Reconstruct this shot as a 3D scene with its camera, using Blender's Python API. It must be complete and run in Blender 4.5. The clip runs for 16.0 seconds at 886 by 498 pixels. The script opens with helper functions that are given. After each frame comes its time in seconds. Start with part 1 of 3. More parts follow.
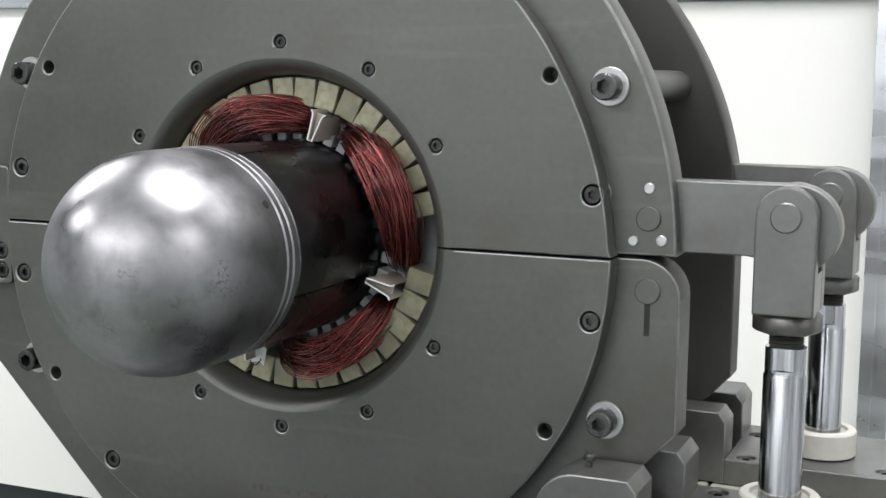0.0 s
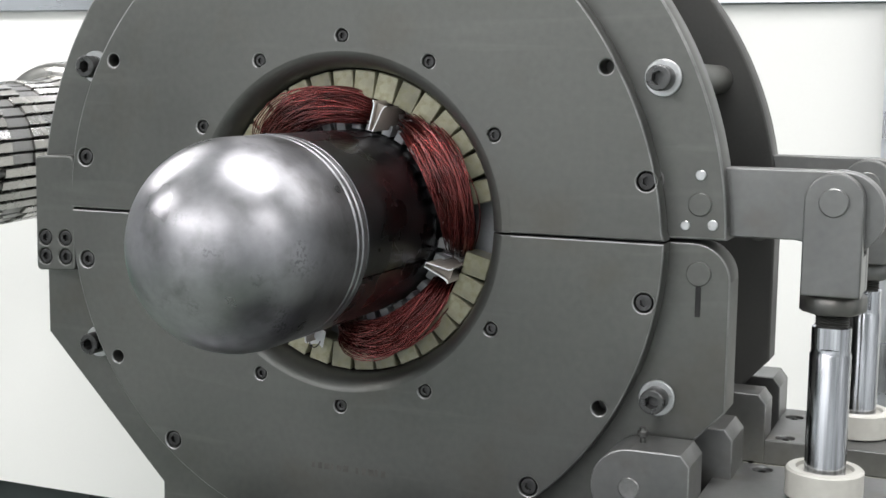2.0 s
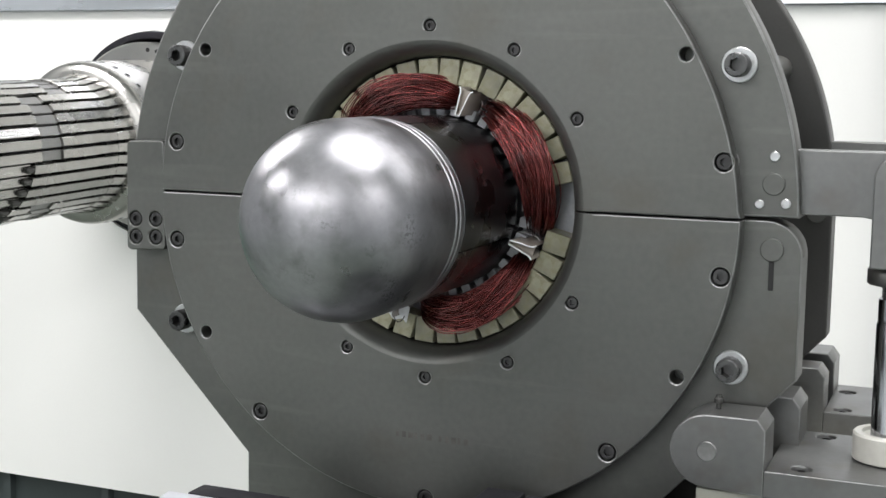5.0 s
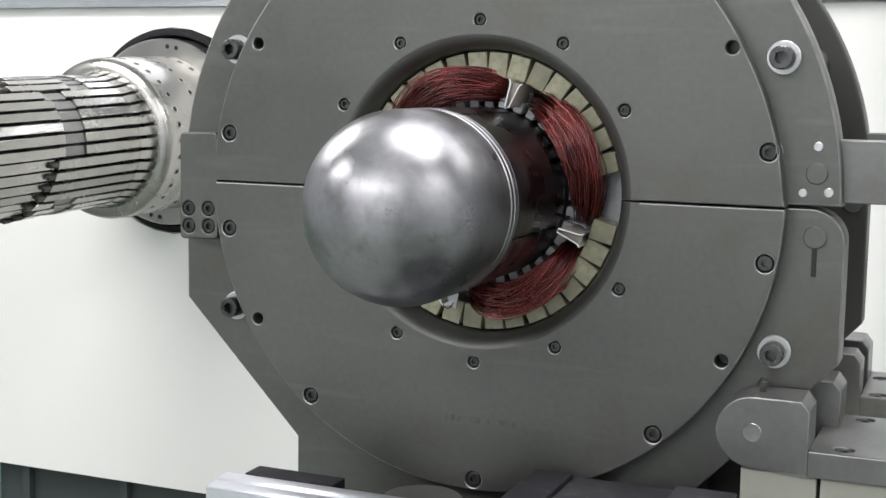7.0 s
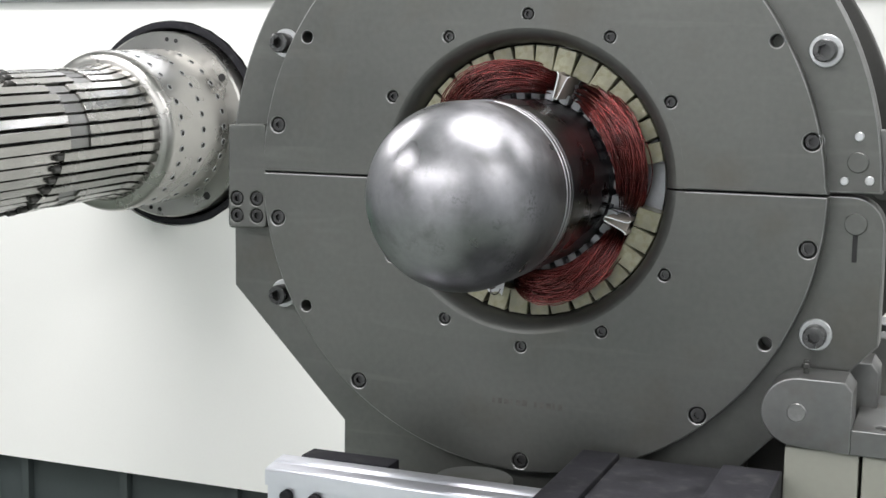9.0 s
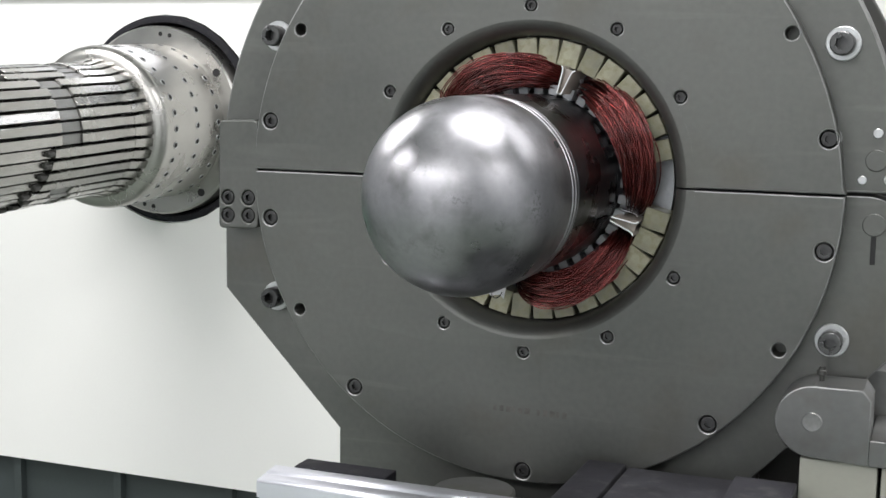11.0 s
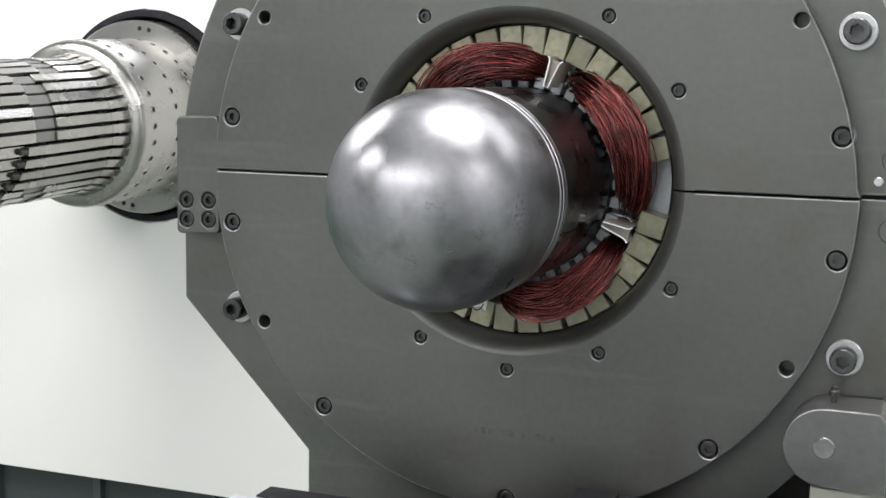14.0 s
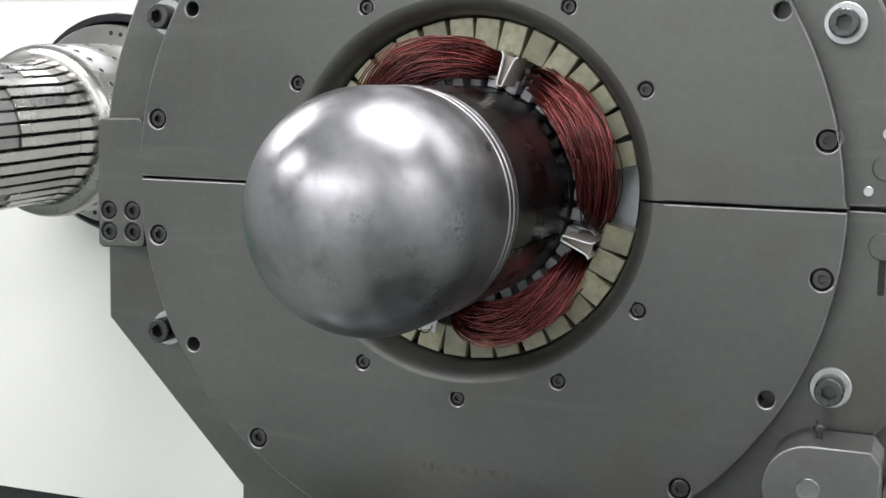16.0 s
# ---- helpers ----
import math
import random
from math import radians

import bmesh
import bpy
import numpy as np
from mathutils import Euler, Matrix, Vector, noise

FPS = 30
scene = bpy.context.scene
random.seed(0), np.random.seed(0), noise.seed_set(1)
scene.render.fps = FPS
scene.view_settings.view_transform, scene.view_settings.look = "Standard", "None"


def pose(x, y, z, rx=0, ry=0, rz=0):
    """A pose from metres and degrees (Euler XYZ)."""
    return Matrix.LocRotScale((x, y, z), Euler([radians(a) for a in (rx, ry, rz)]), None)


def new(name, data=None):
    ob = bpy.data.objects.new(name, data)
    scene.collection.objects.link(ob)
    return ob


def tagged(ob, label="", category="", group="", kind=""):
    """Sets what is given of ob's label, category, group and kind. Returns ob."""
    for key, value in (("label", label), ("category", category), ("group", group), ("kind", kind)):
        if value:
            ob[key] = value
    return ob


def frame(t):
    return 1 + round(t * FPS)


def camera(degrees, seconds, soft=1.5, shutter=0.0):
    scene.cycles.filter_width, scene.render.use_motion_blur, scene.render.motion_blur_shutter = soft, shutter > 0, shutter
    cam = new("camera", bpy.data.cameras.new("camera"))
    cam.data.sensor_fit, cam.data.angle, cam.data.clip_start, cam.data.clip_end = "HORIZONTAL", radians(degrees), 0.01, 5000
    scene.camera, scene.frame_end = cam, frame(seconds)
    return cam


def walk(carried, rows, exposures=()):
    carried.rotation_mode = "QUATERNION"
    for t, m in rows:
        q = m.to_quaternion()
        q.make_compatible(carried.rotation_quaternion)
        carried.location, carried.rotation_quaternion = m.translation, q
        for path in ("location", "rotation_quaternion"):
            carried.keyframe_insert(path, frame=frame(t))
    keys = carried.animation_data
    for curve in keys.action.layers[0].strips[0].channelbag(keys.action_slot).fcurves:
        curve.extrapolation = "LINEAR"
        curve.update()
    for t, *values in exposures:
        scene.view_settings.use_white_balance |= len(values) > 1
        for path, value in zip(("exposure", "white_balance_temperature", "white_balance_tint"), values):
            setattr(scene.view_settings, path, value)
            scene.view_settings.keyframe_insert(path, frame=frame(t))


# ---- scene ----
cam = camera(37.194, 16.0)
ROWS = [
    (0, 0.5434, -0.9434, 1.7344, 82.494, -0.655, 22.926),
    (0.5, 0.5361, -0.9569, 1.7313, 82.554, -0.633, 22.894),
    (1, 0.5293, -0.9736, 1.7284, 82.624, -0.655, 22.858),
    (1.5, 0.5223, -0.9884, 1.7255, 82.689, -0.693, 22.813),
    (2, 0.5143, -1.0044, 1.7221, 82.773, -0.744, 22.737),
    (2.5, 0.5055, -1.0192, 1.7187, 82.852, -0.797, 22.626),
    (3, 0.4962, -1.0351, 1.7158, 82.904, -0.846, 22.512),
    (3.5, 0.4877, -1.0492, 1.7131, 82.944, -0.861, 22.422),
    (4, 0.4798, -1.0646, 1.7105, 82.975, -0.881, 22.381),
    (6.5, 0.4448, -1.1318, 1.7010, 82.940, -0.907, 22.463),
    (7, 0.4391, -1.1432, 1.7004, 82.876, -0.896, 22.543),
    (7.5, 0.4323, -1.1578, 1.7006, 82.771, -0.867, 22.573),
    (8, 0.4190, -1.1730, 1.7006, 82.688, -0.845, 22.274),
    (8.5, 0.4034, -1.1920, 1.6996, 82.648, -0.831, 21.869),
    (9, 0.3900, -1.2022, 1.6996, 82.562, -0.828, 21.570),
    (11.5, 0.3640, -1.1395, 1.6981, 82.313, -0.815, 21.399),
    (12, 0.3580, -1.1288, 1.6983, 82.236, -0.784, 21.348),
    (12.5, 0.3526, -1.1210, 1.6980, 82.190, -0.770, 21.281),
    (13, 0.3467, -1.1122, 1.6971, 82.156, -0.790, 21.207),
    (13.5, 0.3445, -1.0839, 1.6955, 82.199, -0.819, 21.127),
    (14, 0.3424, -1.0522, 1.6933, 82.271, -0.863, 21.040),
    (14.5, 0.3404, -1.0236, 1.6910, 82.361, -0.894, 20.951),
    (15, 0.3395, -0.9942, 1.6889, 82.462, -0.910, 20.854),
    (15.5, 0.3386, -0.9665, 1.6867, 82.573, -0.927, 20.782),
    (16, 0.3381, -0.9363, 1.6843, 82.687, -0.977, 20.717),
]
walk(cam, [(t, pose(x, y, z, rx, ry, rz)) for t, x, y, z, rx, ry, rz in ROWS])

from mathutils import geometry

# ---- light ----
EXPOSURE = 0.11
scene.view_settings.exposure = EXPOSURE
world = bpy.data.worlds.new("hall_air")
scene.world = world
world.use_nodes = True
world.node_tree.nodes["Background"].inputs[0].default_value = (0.9, 0.95, 1.0, 1)
world.node_tree.nodes["Background"].inputs[1].default_value = 0.15

ZC = 1.6           # height of the clamp's axis over the floor
UP = Matrix.Translation((0, 0, ZC))


def area(x, y, z, sx, sy, power, colour=(1.0, 0.978, 0.995)):
    data = bpy.data.lights.new("ceiling_area_light", "AREA")
    data.shape, data.size, data.size_y, data.energy, data.color = "RECTANGLE", sx, sy, power, colour
    ob = new("ceiling_area_light", data)
    ob.matrix_basis = pose(x, y, z)
    return tagged(ob, "white area light under the hall ceiling, for fluorescent tubes and added panel fill", "lamp", "ceiling lights")


# first lamp follows the dome's highlight; last two are added to brighten the panel
LAMPS = [(0.40, -0.05, 1.1, 0.6, 41), (-3.0, -1.4, 2.4, 1.2, 56), (3.0, -1.4, 2.0, 1.2, 50), (-0.8, -3.4, 4.0, 1.2, 135), (-2.6, 0.75, 2.0, 0.8, 88), (1.4, 1.3, 2.0, 0.6, 31)]
for lx, ly, lsx, lsy, lp in LAMPS:
    area(lx, ly, 3.34, lsx, lsy, lp)


# ---- materials ----
def material(name, base, rough=0.5, metal=0.0, vary=0.12, scale=8.0, grain=220.0, bump=0.15, stain=None, stain_amount=0.0, stretch=(1, 1, 1), rough_vary=0.12, random_vary=0.0, coat=0.0, gloss=0.5, scuff=0.0, strand=0.0, pits=0.0):
    m = bpy.data.materials.new(name)
    m.use_nodes = True
    nt = m.node_tree
    n, l = nt.nodes, nt.links
    p = n["Principled BSDF"]
    p.inputs["Metallic"].default_value = metal
    p.inputs["Coat Weight"].default_value = coat
    p.inputs["Specular IOR Level"].default_value = gloss
    tc = n.new("ShaderNodeTexCoord")
    mp = n.new("ShaderNodeMapping")
    mp.inputs["Scale"].default_value = stretch
    l.new(tc.outputs["Object"], mp.inputs["Vector"])
    big, fine = n.new("ShaderNodeTexNoise"), n.new("ShaderNodeTexNoise")
    big.inputs["Scale"].default_value, big.inputs["Detail"].default_value = scale, 5
    fine.inputs["Scale"].default_value, fine.inputs["Detail"].default_value = grain, 3
    for t in (big, fine):
        l.new(mp.outputs[0], t.inputs["Vector"])
    ramp = n.new("ShaderNodeMapRange")
    ramp.inputs["From Min"].default_value, ramp.inputs["From Max"].default_value = 0.3, 0.7
    ramp.inputs["To Min"].default_value, ramp.inputs["To Max"].default_value = 1 - vary, 1 + vary
    l.new(big.outputs["Fac"], ramp.inputs["Value"])
    fr = n.new("ShaderNodeMapRange")
    fr.inputs["From Min"].default_value, fr.inputs["From Max"].default_value = 0.3, 0.7
    fr.inputs["To Min"].default_value, fr.inputs["To Max"].default_value = 1 - vary * 0.3, 1 + vary * 0.3
    l.new(fine.outputs["Fac"], fr.inputs["Value"])
    mul = n.new("ShaderNodeMath")
    mul.operation = "MULTIPLY"
    l.new(ramp.outputs[0], mul.inputs[0])
    l.new(fr.outputs[0], mul.inputs[1])
    value = mul.outputs[0]
    if random_vary:
        info, rr, m2 = n.new("ShaderNodeObjectInfo"), n.new("ShaderNodeMapRange"), n.new("ShaderNodeMath")
        rr.inputs["To Min"].default_value, rr.inputs["To Max"].default_value = 1 - random_vary, 1 + random_vary
        l.new(info.outputs["Random"], rr.inputs["Value"])
        m2.operation = "MULTIPLY"
        l.new(value, m2.inputs[0])
        l.new(rr.outputs[0], m2.inputs[1])
        value = m2.outputs[0]
    if strand:  # every wire a little lighter or darker
        geo, rr, m2 = n.new("ShaderNodeNewGeometry"), n.new("ShaderNodeMapRange"), n.new("ShaderNodeMath")
        rr.inputs["To Min"].default_value, rr.inputs["To Max"].default_value = 1 - strand, 1 + strand
        l.new(geo.outputs["Random Per Island"], rr.inputs["Value"])
        m2.operation = "MULTIPLY"
        l.new(value, m2.inputs[0])
        l.new(rr.outputs[0], m2.inputs[1])
        value = m2.outputs[0]
    if pits:  # clusters of small dark corrosion spots
        sp, cl, a0, b0, m3 = n.new("ShaderNodeTexNoise"), n.new("ShaderNodeTexNoise"), n.new("ShaderNodeMapRange"), n.new("ShaderNodeMapRange"), n.new("ShaderNodeMath")
        sp.inputs["Scale"].default_value, sp.inputs["Detail"].default_value = 420, 2
        cl.inputs["Scale"].default_value, cl.inputs["Detail"].default_value = 26, 2
        for t in (sp, cl):
            l.new(tc.outputs["Object"], t.inputs["Vector"])
        a0.inputs["From Min"].default_value, a0.inputs["From Max"].default_value, a0.inputs["To Max"].default_value = 0.50, 0.62, pits
        b0.inputs["From Min"].default_value, b0.inputs["From Max"].default_value = 0.60, 0.72
        l.new(sp.outputs["Fac"], a0.inputs["Value"])
        l.new(cl.outputs["Fac"], b0.inputs["Value"])
        m3.operation = "MULTIPLY"
        l.new(a0.outputs[0], m3.inputs[0])
        l.new(b0.outputs[0], m3.inputs[1])
        inv, m4 = n.new("ShaderNodeMath"), n.new("ShaderNodeMath")
        inv.operation, m4.operation = "SUBTRACT", "MULTIPLY"
        inv.inputs[0].default_value = 1.0
        l.new(m3.outputs[0], inv.inputs[1])
        l.new(value, m4.inputs[0])
        l.new(inv.outputs[0], m4.inputs[1])
        value = m4.outputs[0]
    vm = n.new("ShaderNodeVectorMath")
    vm.operation = "SCALE"
    vm.inputs[0].default_value = base
    l.new(value, vm.inputs["Scale"])
    colour = vm.outputs[0]
    if stain:
        st, sr, mix = n.new("ShaderNodeTexNoise"), n.new("ShaderNodeMapRange"), n.new("ShaderNodeMix")
        st.inputs["Scale"].default_value, st.inputs["Detail"].default_value = scale * 2.3, 6
        l.new(tc.outputs["Object"], st.inputs["Vector"])
        sr.inputs["From Min"].default_value, sr.inputs["From Max"].default_value = 0.54, 0.72
        sr.inputs["To Max"].default_value = stain_amount
        l.new(st.outputs["Fac"], sr.inputs["Value"])
        mix.data_type = "RGBA"
        l.new(sr.outputs[0], mix.inputs["Factor"])
        l.new(colour, mix.inputs["A"])
        mix.inputs["B"].default_value = (*stain, 1)
        colour = mix.outputs["Result"]
    if scuff:
        sm, sn, sr2, mix2 = n.new("ShaderNodeMapping"), n.new("ShaderNodeTexNoise"), n.new("ShaderNodeMapRange"), n.new("ShaderNodeMix")
        sm.inputs["Rotation"].default_value, sm.inputs["Scale"].default_value = (0, radians(-38), 0), (3.0, 3.0, 34.0)
        l.new(tc.outputs["Object"], sm.inputs["Vector"])
        l.new(sm.outputs[0], sn.inputs["Vector"])
        sn.inputs["Scale"].default_value, sn.inputs["Detail"].default_value, sn.inputs["Distortion"].default_value = 1.3, 3, 0.6
        sr2.inputs["From Min"].default_value, sr2.inputs["From Max"].default_value, sr2.inputs["To Max"].default_value = 0.60, 0.80, scuff
        l.new(sn.outputs["Fac"], sr2.inputs["Value"])
        mix2.data_type = "RGBA"
        l.new(sr2.outputs[0], mix2.inputs["Factor"])
        l.new(colour, mix2.inputs["A"])
        mix2.inputs["B"].default_value = (base[0] * 1.9, base[1] * 1.9, base[2] * 1.9, 1)
        colour = mix2.outputs["Result"]
    l.new(colour, p.inputs["Base Color"])
    rg = n.new("ShaderNodeMapRange")
    rg.inputs["From Min"].default_value, rg.inputs["From Max"].default_value = 0.3, 0.7
    rg.inputs["To Min"].default_value, rg.inputs["To Max"].default_value = max(rough - rough_vary, 0.03), min(rough + rough_vary, 1)
    l.new(big.outputs["Fac"], rg.inputs["Value"])
    l.new(rg.outputs[0], p.inputs["Roughness"])
    if bump:
        b = n.new("ShaderNodeBump")
        b.inputs["Strength"].default_value, b.inputs["Distance"].default_value = bump, 0.0006
        l.new(fine.outputs["Fac"], b.inputs["Height"])
        l.new(b.outputs[0], p.inputs["Normal"])
    return m


STEEL = material("blackened_steel", (0.1170, 0.1195, 0.1118), 0.45, 0.75, 0.16, 5, 160, 0.03, (0.10, 0.085, 0.064), 0.32, scuff=0.3)
STEEL_DARK = material("dark_steel", (0.070, 0.070, 0.066), 0.5, 0.7, 0.12, 7, 300, 0.1)
STEEL_LIGHT = material("bare_grey_steel", (0.178, 0.180, 0.175), 0.42, 0.8, 0.16, 9, 160, 0.04, (0.12, 0.105, 0.085), 0.5)
SCREW = material("black_oxide_screw", (0.055, 0.055, 0.055), 0.36, 0.7, 0.15, 60, 500, 0.1, random_vary=0.2)
BOLT = material("worn_oxide_bolt", (0.075, 0.076, 0.075), 0.33, 0.75, 0.2, 60, 500, 0.1, random_vary=0.2)
ZINC = material("zinc_washer", (0.46, 0.47, 0.47), 0.38, 0.9, 0.15, 60, 400, 0.1, (0.22, 0.21, 0.19), 0.6)
DOME = material("worn_polished_steel", (0.292, 0.289, 0.302), 0.39, 1.0, 0.18, 22, 160, 0.05, (0.17, 0.17, 0.17), 0.6, rough_vary=0.13, pits=0.4)
# noise stretched along z paints upright reflection streaks into the chrome colour
CHROME = material("hard_chrome_painted_streaks", (0.46, 0.47, 0.49), 0.17, 1.0, 0.45, 240, 400, 0.03, rough_vary=0.10, stretch=(1, 1, 0.02))
COPPER = material("enamelled_copper_wire", (0.235, 0.044, 0.040), 0.20, 0.8, 0.30, 12, 300, 0.0, (0.040, 0.010, 0.009), 0.8, coat=1.0, strand=0.6)
SLEEVE = material("dark_ground_steel", (0.085, 0.086, 0.092), 0.30, 1.0, 0.15, 20, 300, 0.03, (0.07, 0.07, 0.07), 0.6)
PAPER = material("white_insulating_paper", (0.75, 0.76, 0.77), 0.5, 0.0, 0.06, 60, 300, 0.2)
EPOXY = material("yellowed_epoxy_glass", (0.295, 0.287, 0.20), 0.42, 0.0, 0.2, 50, 300, 0.15, (0.20, 0.19, 0.09), 0.8, random_vary=0.3)
TONGUE = material("beige_insulating_sheet", (0.32, 0.285, 0.25), 0.4, 0.0, 0.12, 60, 400, 0.1)
LINER = material("grey_slot_paper", (0.66, 0.67, 0.68), 0.35, 0.1, 0.1, 60, 400, 0.1)
WEDGE_GREY = material("grey_slot_wedge", (0.30, 0.31, 0.32), 0.4, 0.1, 0.15, 60, 400, 0.1, random_vary=0.25)
LAMINATION = material("silicon_steel", (0.32, 0.33, 0.34), 0.4, 0.85, 0.15, 30, 400, 0.2)
BLACK = material("black_rubber", (0.014, 0.014, 0.017), 0.75, 0.0, 0.3, 30, 300, 0.3, (0.04, 0.04, 0.04), 0.6, gloss=0.2)
BLOCK = material("dark_grey_block", (0.026, 0.026, 0.030), 0.7, 0.0, 0.3, 30, 300, 0.3, (0.06, 0.06, 0.06), 0.6, gloss=0.2)
# worn steel; on chamfers its brightness also paints in an edge highlight
EDGE = material("worn_highlit_edge", (0.25, 0.25, 0.245), 0.42, 0.9, 0.25, 40, 400, 0.1)
ALU = material("anodised_aluminium", (0.72, 0.74, 0.78), 0.28, 0.9, 0.05, 10, 300, 0.05, stretch=(0.1, 1, 1))
RAIL = material("drawn_aluminium", (0.70, 0.71, 0.76), 0.36, 0.85, 0.03, 10, 300, 0.02, rough_vary=0.04)
CREAM = material("cream_painted_panel", (0.82, 0.82, 0.79), 0.45, 0.0, 0.02, 1.2, 120, 0.05)
WHITE = material("white_hall_wall", (0.80, 0.82, 0.84), 0.7, 0.0, 0.03, 1.5, 80, 0.1)
GREEN = material("green_floor_paint", (0.175, 0.205, 0.175), 0.3, 0.0, 0.12, 2.0, 60, 0.1)
GREEN_WALL = material("pale_green_screen", (0.30, 0.62, 0.42), 0.4, 0.0, 0.25, 1.5, 60, 0.1)
DARKBASE = material("dark_green_grey_base", (0.040, 0.050, 0.050), 0.5, 0.0, 0.15, 3, 100, 0.1)
SATIN = material("satin_tool_steel", (0.39, 0.383, 0.362), 0.30, 0.95, 0.08, 9, 220, 0.08, rough_vary=0.08)
SLAT = material("ground_steel_slat", (0.385, 0.38, 0.36), 0.24, 0.95, 0.15, 14, 200, 0.08, (0.35, 0.35, 0.34), 0.5, stretch=(1, 0.3, 1), random_vary=0.10)
RECESS = material("matt_recessed_steel", (0.30, 0.30, 0.295), 0.5, 0.8, 0.12, 14, 200, 0.05, random_vary=0.15)
COLLAR = material("ivory_nylon_collar", (0.54, 0.53, 0.48), 0.4, 0.0, 0.10, 20, 200, 0.05)
BEIGE = material("beige_machine_paint", (0.31, 0.31, 0.265), 0.5, 0.0, 0.06, 6, 200, 0.1)
# near-black colour painting in the shade of holes, slots and slat gaps
GAP_SHADE = material("painted_gap_shade", (0.02, 0.02, 0.02), 0.7, 0.2, 0.1, 20, 100, 0.0)
MARK = material("faded_stamp_ink", (0.100, 0.096, 0.088), 0.5, 0.6, 0.3, 90, 500, 0.1)


# ---- building helpers ----
def empty(name, x, y, z, label, category, group="", kind=""):
    ob = new(name)
    ob.empty_display_size = 0.02
    ob.matrix_basis = pose(x, y, z + ZC)
    return tagged(ob, label, category, group, kind)


def put(ob, parent):
    if parent is not None:
        ob.parent = parent
        if parent.parent is None:
            ob.matrix_parent_inverse = parent.matrix_basis.inverted()
        else:
            ob.matrix_parent_inverse = Matrix.Identity(4)
    return ob


def smooth(me, angle=35):
    for p in me.polygons:
        p.use_smooth = True
    me.set_sharp_from_angle(angle=radians(angle))
    for p in me.polygons:
        p.use_smooth = max(abs(c) for c in p.normal) < 0.9996


def mesh_of(name, bm, mat, sharp=35):
    me = bpy.data.meshes.new(name)
    bmesh.ops.recalc_face_normals(bm, faces=bm.faces)
    bm.to_mesh(me)
    bm.free()
    me.materials.append(mat)
    smooth(me, sharp)
    return me


def part(name, bm, mat, parent=None, label="", sharp=35):
    """A bmesh in the clamp's axes as one mesh object, under a thing or a part."""
    bm.transform(UP)
    ob = put(new(name, mesh_of(name, bm, mat, sharp)), parent)
    return tagged(ob, label) if label else ob


def worn(ob, r_min=0.0):
    """Give the chamfers of a plate that stands across y their worn steel, brightened to paint in the light they catch.
    """
    ob.data.materials.append(EDGE)
    for p in ob.data.polygons:
        c = p.center
        if 0.25 < abs(p.normal.y) < 0.97 and (math.hypot(c.x, c.z - ZC) > r_min or (abs(c.z - ZC) < 0.004 and abs(c.x) > 0.1525)):
            p.material_index = 1
    return ob


def piece(name, me, m, parent):
    """A repeat of a shared mesh at the pose m, given in the clamp's axes."""
    ob = new(name, me)
    ob.matrix_basis = UP @ m
    return put(ob, parent)


def box(bm, x0, x1, y0, y1, z0, z1, bevel=0.0):
    r = bmesh.ops.create_cube(bm, size=1, matrix=Matrix.LocRotScale(((x0 + x1) / 2, (y0 + y1) / 2, (z0 + z1) / 2), None, (x1 - x0, y1 - y0, z1 - z0)))
    if bevel:
        edges = list({e for v in r["verts"] for e in v.link_edges})
        bmesh.ops.bevel(bm, geom=edges, offset=bevel, segments=2, affect="EDGES", profile=0.6)
    return bm


def lathe(bm, profile, a0=0.0, a1=360.0, seg=96, m=None, closed=False):
    """Turn a line of (radius, y) about the y axis."""
    full = abs(a1 - a0) >= 359.9
    rings = []
    for i in range(seg if full else seg + 1):
        a = radians(a0 + (a1 - a0) * i / seg)
        rings.append([bm.verts.new((r * math.cos(a), y, r * math.sin(a))) for r, y in profile])
    k = len(profile)
    for i in range(len(rings) - (0 if full else 1)):
        A, B = rings[i], rings[(i + 1) % len(rings)]
        for j in range(k if closed else k - 1):
            bm.faces.new((A[j], A[(j + 1) % k], B[(j + 1) % k], B[j]))
    if closed and not full:
        bm.faces.new(rings[0])
        bm.faces.new(rings[-1])
    if m is not None:
        bmesh.ops.transform(bm, matrix=m, verts=[v for ring in rings for v in ring])
    bmesh.ops.remove_doubles(bm, verts=[v for ring in rings for v in ring], dist=1e-6)
    return bm


def rod(bm, x, z, y0, y1, r, chamfer=0.0008, seg=32):
    """A round bar along y."""
    return lathe(bm, [(0, y0), (r - chamfer, y0), (r, y0 + chamfer), (r, y1 - chamfer), (r - chamfer, y1), (0, y1)], seg=seg, m=Matrix.Translation((x, 0, z)))


def column(bm, x, y, profile, seg=40):
    """Turn a line of (radius, z) about an upright axis."""
    return lathe(bm, [(r, z) for r, z in profile], seg=seg, m=Matrix.Translation((x, y, 0)) @ Matrix.Rotation(radians(90), 4, "X"))


def arc(r, a0, a1, n, cx=0.0, cz=0.0):
    return [(cx + r * math.cos(radians(a0 + (a1 - a0) * i / n)), cz + r * math.sin(radians(a0 + (a1 - a0) * i / n))) for i in range(n + 1)]


def inset(loop, d):
    """Move a closed loop of points to its left side by d."""
    n, out = len(loop), []
    for i in range(n):
        p, q, r = Vector(loop[i - 1]), Vector(loop[i]), Vector(loop[(i + 1) % n])
        e0, e1 = (q - p).normalized(), (r - q).normalized()
        m = Vector((-e0.y - e1.y, e0.x + e1.x))
        m = m.normalized() if m.length > 1e-6 else Vector((-e0.y, e0.x))
        k = max(m.dot(Vector((-e0.y, e0.x))), 0.4)
        out.append(tuple(q + m * (d / k)))
    return out


